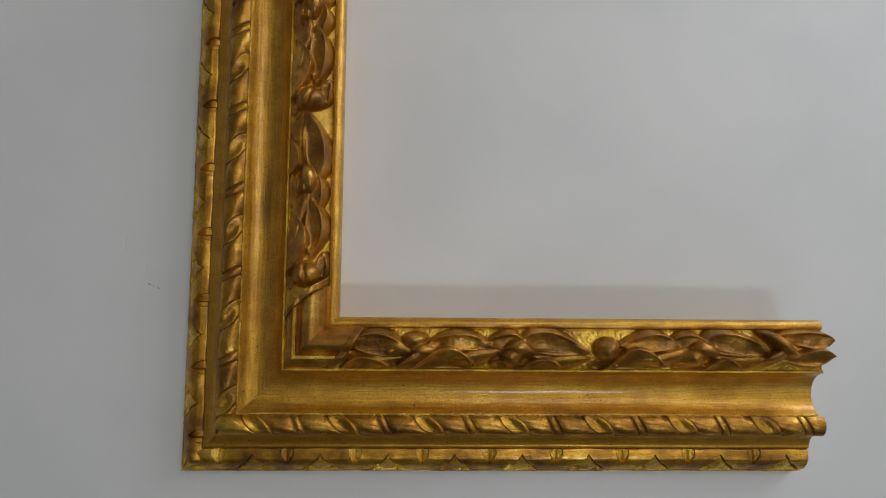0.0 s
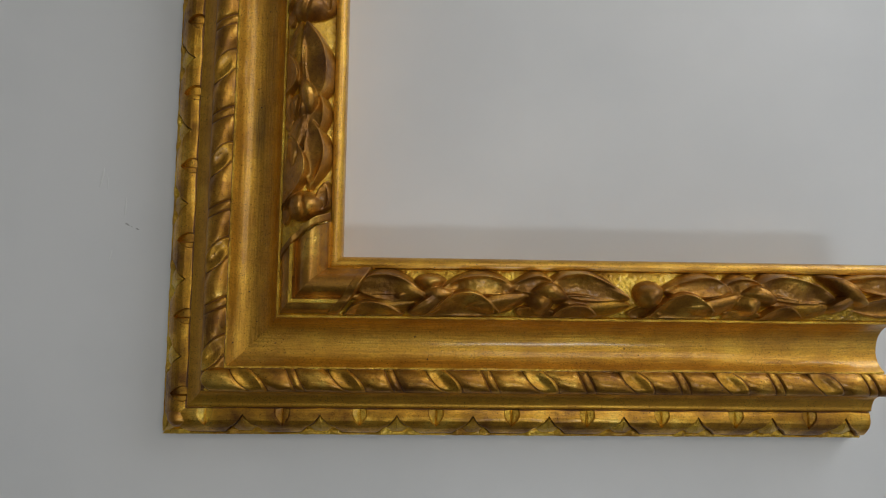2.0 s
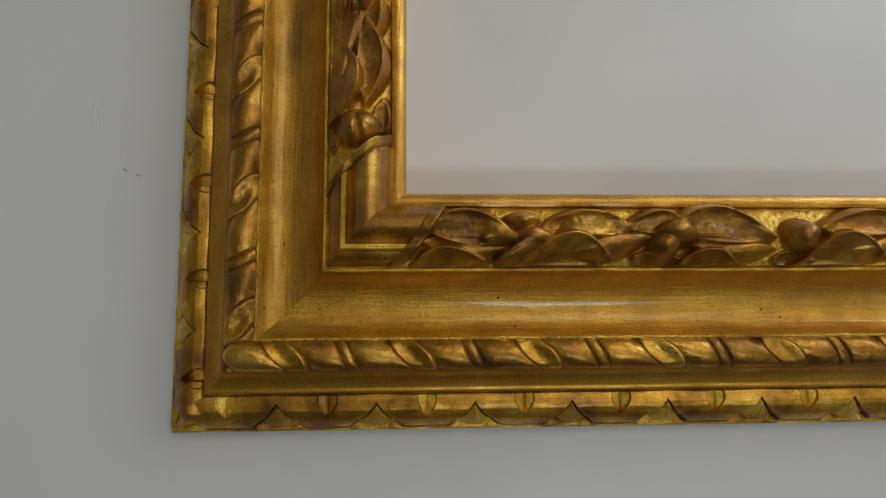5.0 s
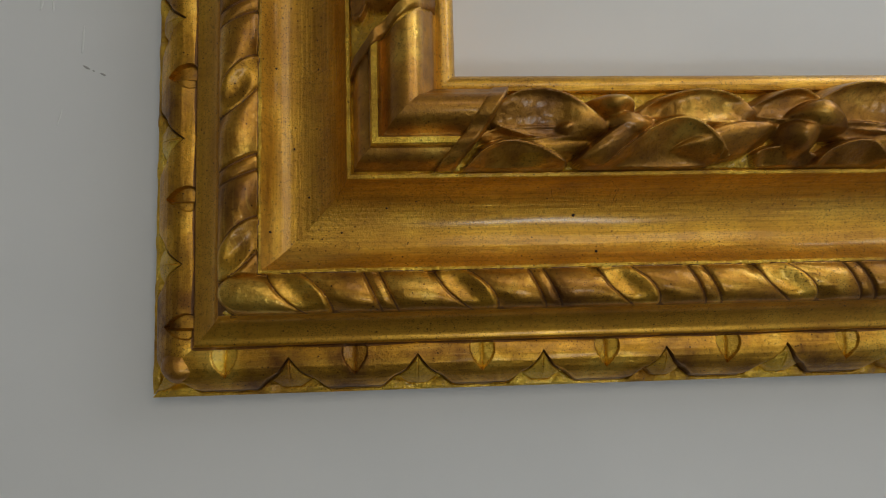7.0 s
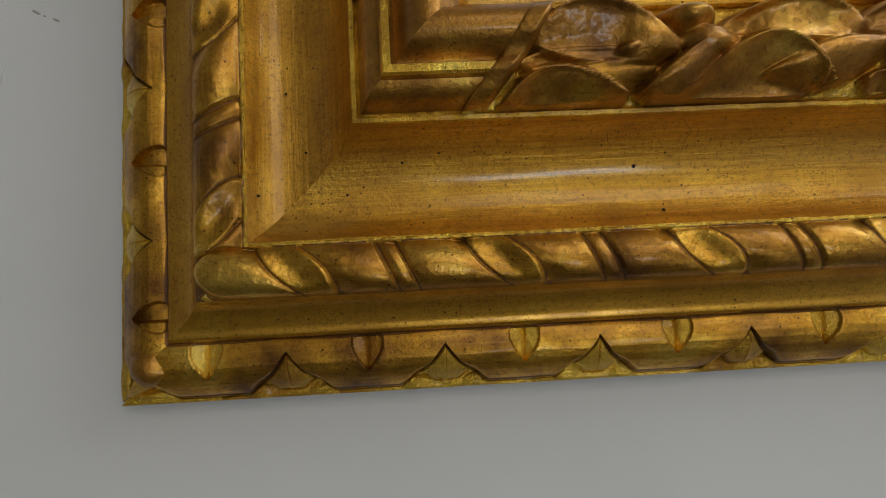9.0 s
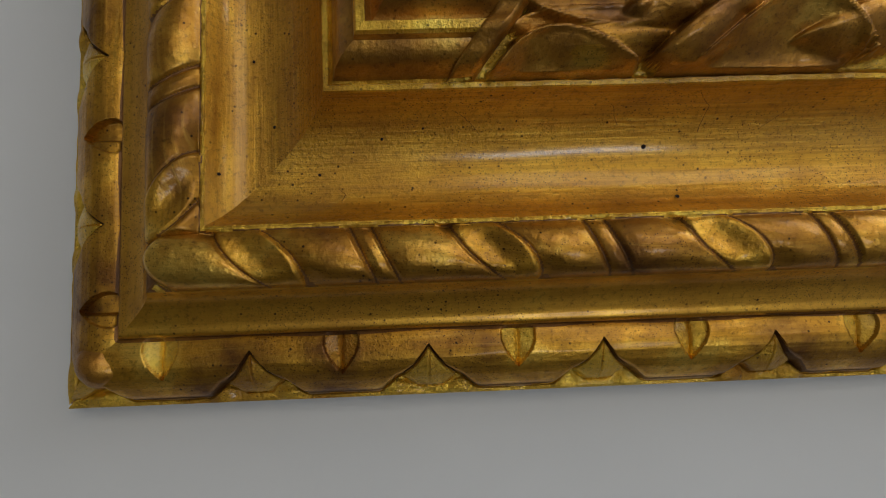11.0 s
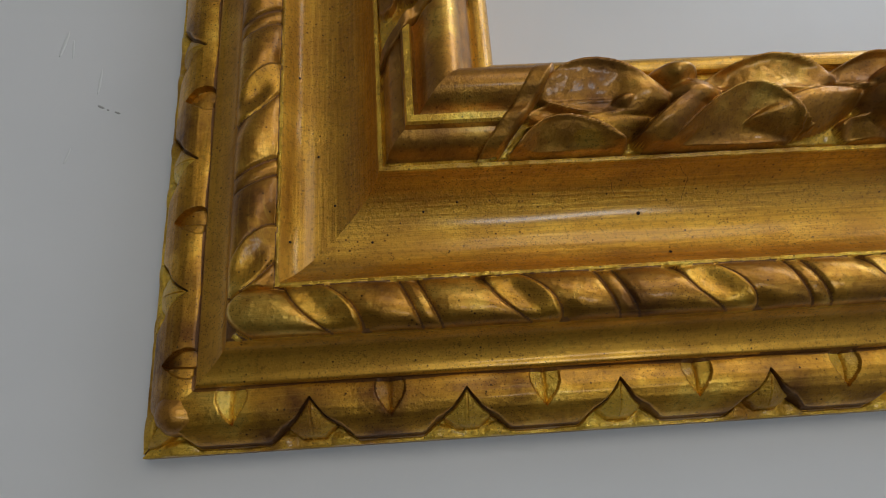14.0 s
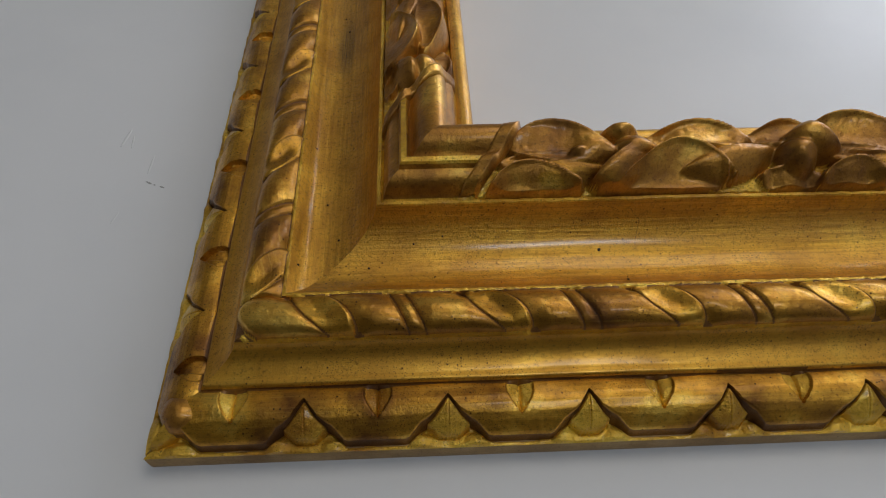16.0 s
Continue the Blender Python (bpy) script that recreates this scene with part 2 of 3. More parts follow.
# The moulding's section from the outer foot over the top to the sight edge and back along the underside: v, h.
OUTER_SECTION = [
    (0.01, 0.0), (0.002, 0.02), (0.0, 0.06), (0.0, 0.15), (0.006, 0.17), (0.05, 0.17), (0.20, 0.19), (0.310, 0.30), (0.322, 0.335), (0.331, 0.385),
    (0.340, 0.405), (0.354, 0.414), (0.372, 0.416), (0.386, 0.420), (0.400, 0.427), (0.43, 0.442), (0.465, 0.464), (0.495, 0.490), (0.520, 0.525), (0.535, 0.560),
    (0.545, 0.590), (0.556, 0.607), (0.60, 0.622), (0.64, 0.632), (0.69, 0.638), (0.74, 0.640), (0.775, 0.640),
]
HOLLOW_SECTION = [
    (0.801, 0.635), (0.808, 0.675), (0.815, 0.690), (0.835, 0.692), (0.845, 0.682), (0.87, 0.648), (0.90, 0.618), (0.94, 0.592), (0.99, 0.576), (1.05, 0.572),
    (1.11, 0.580), (1.17, 0.598), (1.22, 0.622), (1.27, 0.658), (1.31, 0.698), (1.345, 0.748), (1.370, 0.800), (1.386, 0.850), (1.390, 0.878), (1.396, 0.890),
    (1.418, 0.892), (1.425, 0.882),
]
SIGHT_SECTION = [
    (1.438, 0.893), (1.448, 0.93), (1.464, 0.99), (1.49, 1.035), (1.525, 1.058), (1.545, 1.068), (1.551, 1.108), (1.562, 1.126), (1.598, 1.132), (1.607, 1.105),
    (1.622, 1.082), (1.640, 1.092), (1.660, 1.13), (1.69, 1.172), (1.72, 1.20), (1.77, 1.218), (1.81, 1.212), (1.845, 1.185), (1.868, 1.14), (1.876, 1.105),
    (1.90, 1.082), (1.928, 1.045), (1.940, 0.98), (1.955, 0.935), (1.975, 0.943), (2.00, 0.948), (2.03, 0.94), (2.060, 0.912), (2.074, 0.88), (2.070, 0.72),
    (1.93, 0.70), (1.93, 0.0),
]
SECTION = OUTER_SECTION + HOLLOW_SECTION + SIGHT_SECTION
RISE = [(0.33, 0.385)] + [p for p in SECTION if 0.33 < p[0] < 2.06]


def crown(v):
    """The height of the plain section above the table."""
    return curve(RISE, v)


def skirt(rail, v):
    """The lying rail's outer foot spreads a little."""
    return v if rail.upright or v > 0.3 else v - 0.022 * (1 - v / 0.3)


def build_rail(rail):
    steps = 420
    n = len(SECTION)

    def f(i, j):
        v, h = SECTION[j]
        a = i / steps
        begin, end = rail.mitre(v), LENGTH - 0.05 * v
        s = begin + (end - begin) * a ** 1.15
        v, h = skirt(rail, v), h
        if 1.43 < v < 1.95 and s > 2.09 + (v - 1.43) * 0.72 and h > 0.8:
            return s, v, min(h, 0.86)
        if 0.33 < v < 2.06 and h > 0.3 and 0 < i:
            w = min(1.0, 8 * a)
            v += w * 0.006 * noise.noise((s * 0.9, v * 3, 3.0 + rail.upright))
            h += w * 0.006 * noise.noise((s * 1.3, v * 4, 9.0 + rail.upright))
            if 0.80 < v < 0.85 or 1.385 < v < 1.43:
                h += w * 0.007 * noise.noise((s * 14, 1.0, 5.0))
                v += w * 0.004 * noise.noise((s * 11, 2.0, 8.0))
        return s, v, h

    bm, verts = sheet(rail, steps + 1, n, f, wrap=True)
    for end in (verts[-1], verts[0]):
        bm.faces.new(end)
    bmesh.ops.recalc_face_normals(bm, faces=bm.faces[:])
    ob = part(rail.name, bm, GOLD_STAINED if rail.upright else GOLD, frame_corner, "brushed gold moulding with a deep plain hollow")
    ob.data.materials.append(SIDE)
    for p in ob.data.polygons:
        if max(ob.data.vertices[k].co.z for k in p.vertices) < 0.1701 * K or abs(p.normal.x if not rail.upright else p.normal.y) > 0.98:
            p.material_index = 1
        mid = sum(((c.x / WIDE) if rail.upright else c.y) for c in (ob.data.vertices[k].co for k in p.vertices)) / len(p.vertices) / K
        # The rope seat takes painted shade; the bead joint is a dark line.
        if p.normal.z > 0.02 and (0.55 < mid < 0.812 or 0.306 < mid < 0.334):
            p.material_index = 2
        elif p.normal.z > 0.3 and (0.814 < mid < 0.834 or 1.391 < mid < 1.432 or 1.556 < mid < 1.602):
            p.material_index = 3
        elif p.normal.z > 0.02 and 1.432 < mid < 1.945:
            p.material_index = 4
        elif p.normal.z > 0.02 and 0.336 < mid < 0.556:
            p.material_index = 5
    ob.data.materials.append(GLAZE_SHADE)
    ob.data.materials.append(GROUND)
    ob.data.materials.append(LEAF)
    ob.data.materials.append(COVE)
    ob.data.set_sharp_from_angle(angle=radians(38))
    return ob


rails = {r: build_rail(r) for r in (LYING, UPRIGHT)}

# Outer bead: a half-round carved with a scalloped lower edge, small fans in the notches and heart-shaped nicks along its top.
SCALLOP = [(0.0, 0.250), (0.03, 0.208), (0.08, 0.150), (0.13, 0.118), (0.17, 0.100), (0.205, 0.070), (0.24, 0.042), (0.265, 0.036)]
ROUND = [(0.02, 0.20), (0.035, 0.235), (0.06, 0.275), (0.10, 0.325), (0.14, 0.362), (0.19, 0.388), (0.23, 0.394), (0.27, 0.389), (0.30, 0.383), (0.317, 0.377), (0.33, 0.368)]
PERIOD = 0.9
NICK = [(0.130, 0.0), (0.165, 0.034), (0.21, 0.070), (0.26, 0.092), (0.30, 0.092), (0.325, 0.070)]


def outer_bead(rail, heart, peak):
    count, low_rows, wall_rows, top_rows = 1500, 22, 4, 30
    last = low_rows + wall_rows + top_rows

    def f(i, j):
        a = i / count
        start = rail.mitre(0.12) - 0.004
        s = start + (LENGTH - 0.016 - start) * a
        d = abs((s + 0.03 * noise.noise((s * 1.1, 5.0, 2.0 * rail.upright)) - peak + PERIOD / 2) % PERIOD - PERIOD / 2)
        edge = curve(SCALLOP, d * (1 + 0.15 * noise.noise((s * 2.0, 1.0, 7.0))))
        if j <= low_rows:
            v = (edge - 0.009) * j / low_rows
        elif j <= low_rows + wall_rows:
            v = edge - 0.009 + 0.014 * (j - low_rows) / wall_rows
        else:
            v = edge + 0.005 + (0.325 - edge) * (j - low_rows - wall_rows) / top_rows
        ground = 0.176 + 0.24 * v + 0.010 * noise.noise((s * 9, v * 30, 1.0))
        if d < 0.13 and v < edge:
            # the fan: two facets meeting in a ridge under each peak
            low = 0.050 + 0.75 * max(0, d - 0.065)
            facet = curve(ROUND, v) - 0.012 - 0.30 * d
            ground = ground + max(0.0, facet - ground) * smoothstep(low - 0.004, low + 0.004, v)
            ground -= 0.012 * math.exp(-((d / 0.004) ** 2)) * smoothstep(low - 0.01, low, v)
            ground -= 0.014 * math.exp(-(((v - low + 0.004) / 0.005) ** 2))
        # the small swelling between fan and lobe
        q = math.hypot((d - 0.175) / 0.08, (v - 0.03) / 0.055)
        ground += 0.026 * max(0, 1 - q * q)
        ground -= 0.014 * math.exp(-(((v - edge + 0.010) / 0.006) ** 2))
        h = max(curve(ROUND, v), ground + 0.03) + 0.007 * noise.noise((s * 3, v * 9, 4.0))
        h = ground + (h - ground) * smoothstep(edge - 0.008, edge + 0.008, v)
        e = (s - heart + PERIOD / 2) % PERIOD - PERIOD / 2
        w = curve(NICK, v)
        if abs(e) < w and v > 0.135:
            g = abs(e) / w
            depth = 0.016 + 0.026 * (1 - g) + 0.014 * math.exp(-((g / 0.10) ** 2)) if not rail.upright else 0.055 - 0.035 * smoothstep(-0.01, -0.03, e)
            h -= depth * smoothstep(1.0, 0.90, g) * smoothstep(0.33, 0.31, v)
        if i < 40:
            s = rail.mitre(v) - 0.004 + (s - start) + (start - rail.mitre(v) + 0.004) * i / 40
        return s, skirt(rail, v), h if j else 0.168

    # Shade painted onto the scallop's wall and the bead's inner rim.
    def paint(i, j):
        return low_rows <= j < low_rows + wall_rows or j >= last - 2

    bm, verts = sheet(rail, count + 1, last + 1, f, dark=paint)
    bm.faces.ensure_lookup_table()
    n = 0
    for i in range(count):
        for j in range(last):
            if j < low_rows:
                bm.faces[n].material_index = 2
            elif j >= low_rows + wall_rows and not rail.upright:
                place = bm.faces[n].calc_center_median() / K
                if abs((place.x - heart + PERIOD / 2) % PERIOD - PERIOD / 2) < 0.9 * curve(NICK, place.y) and 0.14 < place.y < 0.315:
                    bm.faces[n].material_index = 2
            n += 1
    ob = part("outer_bead", bm, BEAD, rails[rail], "carved gilt bead with scalloped edge and heart-shaped nicks")
    ob.data.materials.append(GROUND)
    ob.data.set_sharp_from_angle(angle=radians(50))


outer_bead(LYING, 0.552, 0.992)
outer_bead(UPRIGHT, 0.478, 0.914)

def step(a, b, x):
    x = np.clip((x - a) / (b - a), 0.0, 1.0)
    return x * x * (3 - 2 * x)


def carve(rail, pieces, v, begin, bed, ground, ease, wear):
    """One carved surface, cut apart along the creases into its pieces and the gilt bed that shows between them."""
    rows, cols = v.shape
    s = begin + (LENGTH + 0.03 - begin) * np.linspace(0.0, 1.0, rows)[:, None]
    stack = np.array([bed] + [make(s, v) for _, make, _ in pieces])
    owner = stack.argmax(axis=0)
    h = stack.max(axis=0)
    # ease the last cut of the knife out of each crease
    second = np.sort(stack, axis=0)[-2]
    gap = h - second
    h = h + ease * np.exp(-((h - second) / 0.012))
    for i in range(rows):
        for j in range(cols):
            p, q = float(s[i, j]), float(v[i, j])
            rough = 0.010 if owner[i, j] == 0 else 0.003 * wear
            h[i, j] += rough * noise.noise((p * 24, q * 24, 2.0)) + 0.008 * wear * noise.noise((p * 5, q * 7, 4.0)) + 0.0012 * wear * noise.noise((p * 60, q * 60, 6.0))
    h[:, 0], h[:, -1], h[0, :] = bed[:, 0] - 0.03, bed[:, -1] - 0.03, bed[0] - 0.03
    place = np.stack((s, v, h), axis=-1) if not rail.upright else np.stack((v * WIDE, s, h), axis=-1)
    ds, dv = np.gradient(place, axis=0), np.gradient(place, axis=1)
    normal = np.cross(ds, dv)
    normal *= np.sign(normal[..., 2:3] + 1e-9)
    normal /= np.linalg.norm(normal, axis=-1, keepdims=True)
    faces = [[] for _ in stack]
    for i in range(rows - 1):
        for j in range(cols - 1):
            if s[i, j] > LENGTH - 0.13 and owner[i, j] == 0 or s[i, j] > LENGTH - 0.10 and h[i, j] < bed[i, j] + 0.02:
                continue
            if ground == "rope_bed" and owner[i, j] == 0 and s[i, j] < v[i, j] * WIDE + 0.02:
                continue
            faces[owner[i, j]].append((i, j))
    for k, cells in enumerate(faces):
        if not cells:
            continue
        name, paint = (ground, GROUND) if k == 0 else (pieces[k - 1][0], pieces[k - 1][2])
        index, verts, quads = {}, [], []
        for i, j in cells:
            quad = [(i, j), (i + 1, j), (i + 1, j + 1), (i, j + 1)]
            if rail.upright:
                quad.reverse()
            for key in quad:
                if key not in index:
                    index[key] = len(verts)
                    verts.append(key)
            quads.append([index[key] for key in quad])
        me = bpy.data.meshes.new(name)
        me.from_pydata([tuple(place[key] * K) for key in verts], [], quads)
        layer = me.uv_layers.new(name="along")
        for loop in me.loops:
            i, j = verts[loop.vertex_index]
            layer.data[loop.index].uv = (s[i, j], v[i, j] + 0.6 * h[i, j])
        me.materials.append(paint)
        me.materials.append(GLAZE_SHADE)
        # Crease shade is painted on rope cells close to a neighbouring piece.
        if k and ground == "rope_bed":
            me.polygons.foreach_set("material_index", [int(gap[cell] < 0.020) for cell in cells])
        me.polygons.foreach_set("use_smooth", [True] * len(me.polygons))
        me.normals_split_custom_set_from_vertices([tuple(normal[key]) for key in verts])
        ob = new(name, me)
        ob.parent = rails[rail]
        if k == 0:
            ob["label"] = "stippled bright gold ground"


# Rope: a ribbon wound on a stick; each turn has a scooped face, a barrel, a narrow band and a second barrel.
TURN_LENGTH = 1.108
SCOOP_LEFT, SCOOP_RIGHT = (-0.13, -0.125, 0.065), (0.16, -0.123, -0.07)
BAND_LEFT, BAND_RIGHT = (0.49, -0.07, 0.0), (0.60, -0.075, 0.0)


def rope_piece(rail, kind, centre, left, right, next_centre=None):
    """A piece between two slanting cuts; each cut is its place at the rope's crest, its slant and its bow."""
    side = -1 if rail.upright else 1
    wear = math.sin(centre * 9.1)

    def height(s, v):
        raw = (v - (0.695 if rail.upright else 0.690)) / 0.150
        b = np.clip(raw, -1, 1) * side
        lo = centre + left[0] + left[1] * b + left[2] * b * b
        hi = (centre if next_centre is None else next_centre) + right[0] + right[1] * b + right[2] * b * b
        a = np.clip((s - lo) / (hi - lo), 0, 1)
        rim = np.minimum(s - lo, hi - s)
        if kind == "rope_scoop":
            r = 1.02 + 0.20 * a - 0.36 * np.exp(-(((a - 0.46) / 0.40) ** 2) - ((b - 0.05) / 0.80) ** 2)
        elif kind == "rope_band":
            r = 0.89 + 0.03 * np.sin(np.pi * a)
        else:
            r = 0.92 + 0.11 * np.sin(np.pi * (0.10 + 0.8 * a)) ** 0.7 + 0.03 * wear * (a - 0.5)
            for tip, end in ((0.25, -1), (-0.20, 1)):
                for c in (centre, centre + TURN_LENGTH):
                    r = r - 0.40 * np.exp(-(((s - c - tip) / 0.07) ** 2) - ((b - end) / 0.42) ** 2)
        r = r - 0.11 * np.exp(-((np.maximum(rim, 0) / 0.012) ** 2)) - 0.06 * np.exp(-((np.maximum(rim, 0) / 0.06) ** 2))
        h = 0.575 + 0.165 * r * np.sqrt(np.maximum(0, 1 - b * b)) ** 0.75
        return h - 2.5 * np.maximum(-rim, 0) - 3.0 * np.maximum(np.abs(raw) - 1, 0) * 0.15

    return height


def rope(rail, first, count):
    pieces = []
    for turn in range(-1, count):
        c = first + TURN_LENGTH * turn
        for kind, left, right, after in (
            ("rope_scoop", SCOOP_LEFT, SCOOP_RIGHT, None), ("rope_barrel", SCOOP_RIGHT, BAND_LEFT, None),
            ("rope_band", BAND_LEFT, BAND_RIGHT, None), ("rope_barrel", BAND_RIGHT, SCOOP_LEFT, c + TURN_LENGTH),
        ):
            if turn >= 0 or after:
                if turn < 0:
                    left = (0.60 - c, 0.0, 0.12) if not rail.upright else (0.80 - c, 0.0, 0.0)
                pieces.append((kind, rope_piece(rail, kind, c, left, right, after), BEAD if kind == "rope_scoop" else ROPE_GOLD))
    across = np.tile(np.linspace(0.536, 0.838, 44), (1350, 1))
    bed = np.interp(across, [p[0] for p in RISE], [p[1] for p in RISE]) + 0.003
    start = 0.57 if not rail.upright else 0.76
    carve(rail, pieces, across, np.full_like(across, start), bed, "rope_bed", 0.0, 0.5)


rope(LYING, 1.10, 8)
rope(UPRIGHT, 0.97, 8)


def dome(rail, s, v, rs, rv, top, base, seed, power=0.5, pit=0.0):
    """A rounded boss: berries, knobs and the lump on the rope's corner."""
    rows, cols = 12, 24

    def f(i, j):
        a, t = i / (rows - 1), 2 * math.pi * j / cols
        g = math.sin(a * math.pi / 2)
        wob = 1 + 0.16 * noise.noise((math.cos(t) * 1.3, math.sin(t) * 1.3, seed))
        p, q = s + rs * g * wob * math.cos(t), v + rv * g * wob * math.sin(t)
        h = base + (top - base) * max(0.0, math.cos(a * math.pi / 2)) ** power
        h -= 1.3 * pit * math.exp(-((g * math.sin(t + seed) / 0.14) ** 2)) * (1 - g * g)
        h += 0.035 * g * (1 - g) * math.sin(t + seed) + 0.012 * noise.noise((p * 8, q * 8, seed))
        return p, q, h

    # The boss's foot row carries painted contact shade.
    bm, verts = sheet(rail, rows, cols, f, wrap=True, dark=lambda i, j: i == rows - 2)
    bmesh.ops.remove_doubles(bm, verts=verts[0], dist=1e-6)
    bmesh.ops.recalc_face_normals(bm, faces=bm.faces[:])
    up = sum(fc.normal.z for fc in bm.faces)
    if up < 0:
        bmesh.ops.reverse_faces(bm, faces=bm.faces[:])
    return bm



# Laurel: leaves and berries wrapped over the inner half-round.


def swell(v):
    """The half-round on which the laurel lies."""
    x = (v - 1.70) / 0.27
    return 0.885 + 0.20 * math.sqrt(max(0.0, 1 - x * x)) if abs(x) < 1 else 0.88


def leaf(s0, v0, s1, v1, up, down, peak, low, high, hollow, shear=0.0, turn=1.0):
    """A carved leaf from one tip to the other: it bulges up and down from the line between them, its two edges stand
    low and high over the bed, and a gouge has hollowed its face; shear slants it, turn is where the hollow ends."""
    skew = math.log(0.5) / math.log(peak)
    seed = s0 * 3.7 + v0 * 11.3

    def height(s, v):
        b = 0.5
        for _ in range(3):
            raw = (s - s0 - shear * (np.clip(b, 0, 1) - 0.5)) / (s1 - s0)
            a = np.clip(raw, 0.0, 1.0)
            swelling = np.maximum(0.0, np.sin(np.pi * a ** skew)) ** 0.85
            line = v0 + (v1 - v0) * a
            lo = line - down * swelling - 0.016
            hi = line + up * swelling + 0.016 + 0.008 * np.sin(7 * a + seed)
            b = (v - lo) / (hi - lo)
        c = np.clip(b, 0.0, 1.0)
        body = 0.62 + 0.38 * np.sin(np.pi * a ** skew) ** 0.7
        h = 0.90 + (low + (high - low) * step(-0.15, 1.0, c)) * body + 0.035 * (1 - (2 * c - 1) ** 2) * body
        bowl = np.maximum(0.0, 1 - (2 * c - 0.94) ** 2) ** 0.7 * step(0.0, 0.22, a) * step(turn, turn - 0.30, a)
        h -= (hollow + 0.035 * (hollow > 0)) * bowl * (1 + 0.18 * np.sin(9 * a + seed))
        h += 0.013 * np.exp(-(((c - 0.97) / 0.07) ** 2)) * swelling
        out = np.maximum(np.maximum(lo - v, v - hi), 0.0)
        past = np.maximum(np.maximum(-raw, raw - 1), 0.0) * (s1 - s0)
        return h - 3.2 * np.hypot(out, past) - 14.0 * np.hypot(out, past) ** 2

    return height


def berry(s0, v0, rs, rv, top, cleft):
    """A rounded boss, split by a gouge where cleft is above nought."""

    def height(s, v):
        x, y = (s - s0) / rs, (v - v0) / rv
        g = np.hypot(x, y) * (1 + 0.05 * np.sin(3 * np.arctan2(y, x) + s0 * 5))
        h = 0.90 + (top - 0.925) * np.maximum(0.0, 1 - g ** 2.2) ** 0.68 - 1.6 * np.maximum(g - 1, 0)
        across = np.sin(s0) * 0.3 * x + y
        return h - 1.6 * cleft * np.exp(-((across / 0.13) ** 2)) * np.maximum(0, 1 - g) ** 0.4 - 0.02 * np.exp(-(((x - 0.3) ** 2 + (y + 0.3) ** 2) / 0.06))

    return height


def band(rail, s0, v0, s1, v1, width, lift=0.045):
    """The ribbon that ties the laurel off next to the corner."""
    rows, cols = 26, 9

    def f(i, j):
        a, b = i / (rows - 1), 2 * j / (cols - 1) - 1
        v = v0 + (v1 - v0) * a
        s = s0 + (s1 - s0) * (a + 0.10 * math.sin(math.pi * a)) + b * width / 2
        h = max(crown(v), swell(v) + 0.04) + 0.006 + lift * (0.5 + 0.5 * b)
        return s, v, h if abs(b) < 0.99 else (crown(v) - 0.02 if b < 0 else swell(v) - 0.03)

    bm, _ = sheet(rail, rows, cols, f)
    return part("ribbon", bm, LEAF, rails[rail])


band(LYING, 2.07, 1.425, 2.45, 1.955, 0.13, 0.02)
band(UPRIGHT, 2.07, 1.425, 2.52, 1.955, 0.09, 0.02)



CARVED = {LYING: [], UPRIGHT: []}


def add_leaf(rail, origin, s0, v0, s1, v1, *form, paint=LEAF):
    CARVED[rail].append(("laurel_leaf", leaf(origin + s0, v0, origin + s1, v1, *form), paint))


def add_berry(rail, s, v, rs, rv, top, cleft=0.0):
    CARVED[rail].append(("berry", berry(s, v, rs, rv, top, cleft), LEAF))


def low_group(rail, s, knot):
    """A knot, then a broad scooped leaf on the outer side with a tail, and a slim leaf on the sight side."""
    if knot == "twin":
        add_leaf(rail, s, -0.20, 1.45, 0.27, 1.70, 0.07, 0.08, 0.5, 0.13, 0.24, 0.0, -0.04)
        add_berry(rail, s, 1.80, 0.18, 0.10, 1.235)
        add_leaf(rail, s, -0.08, 1.70, 0.26, 1.68, 0.03, 0.05, 0.5, 0.24, 0.24, 0.0)
    elif knot == "round":
        add_berry(rail, s, 1.69, 0.19, 0.165, 1.235)
        add_leaf(rail, s, -0.22, 1.49, 0.16, 1.47, 0.05, 0.06, 0.5, 0.03, 0.10, 0.03)
    else:
        add_berry(rail, s - 0.04, 1.68, 0.19, 0.215, 1.215, 0.03)
        add_leaf(rail, s, -0.24, 1.47, 0.12, 1.46, 0.05, 0.05, 0.5, 0.03, 0.12, 0.03)
        add_leaf(rail, s, -0.10, 1.86, 0.22, 1.89, 0.04, 0.05, 0.5, 0.18, 0.16, 0.02)
    add_leaf(rail, s, 0.15, 1.74, 0.92, 1.735, 0.13, 0.045, 0.55, 0.25, 0.27, 0.05)
    add_leaf(rail, s, 0.40, 1.53, 1.14, 1.67, 0.06, 0.10, 0.52, 0.07, 0.20, -0.02)
    add_leaf(rail, s, -0.06, 1.435, 0.70, 1.46, 0.235, 0.012, 0.52, 0.06, 0.27, 0.045, 0.10, 1.25)


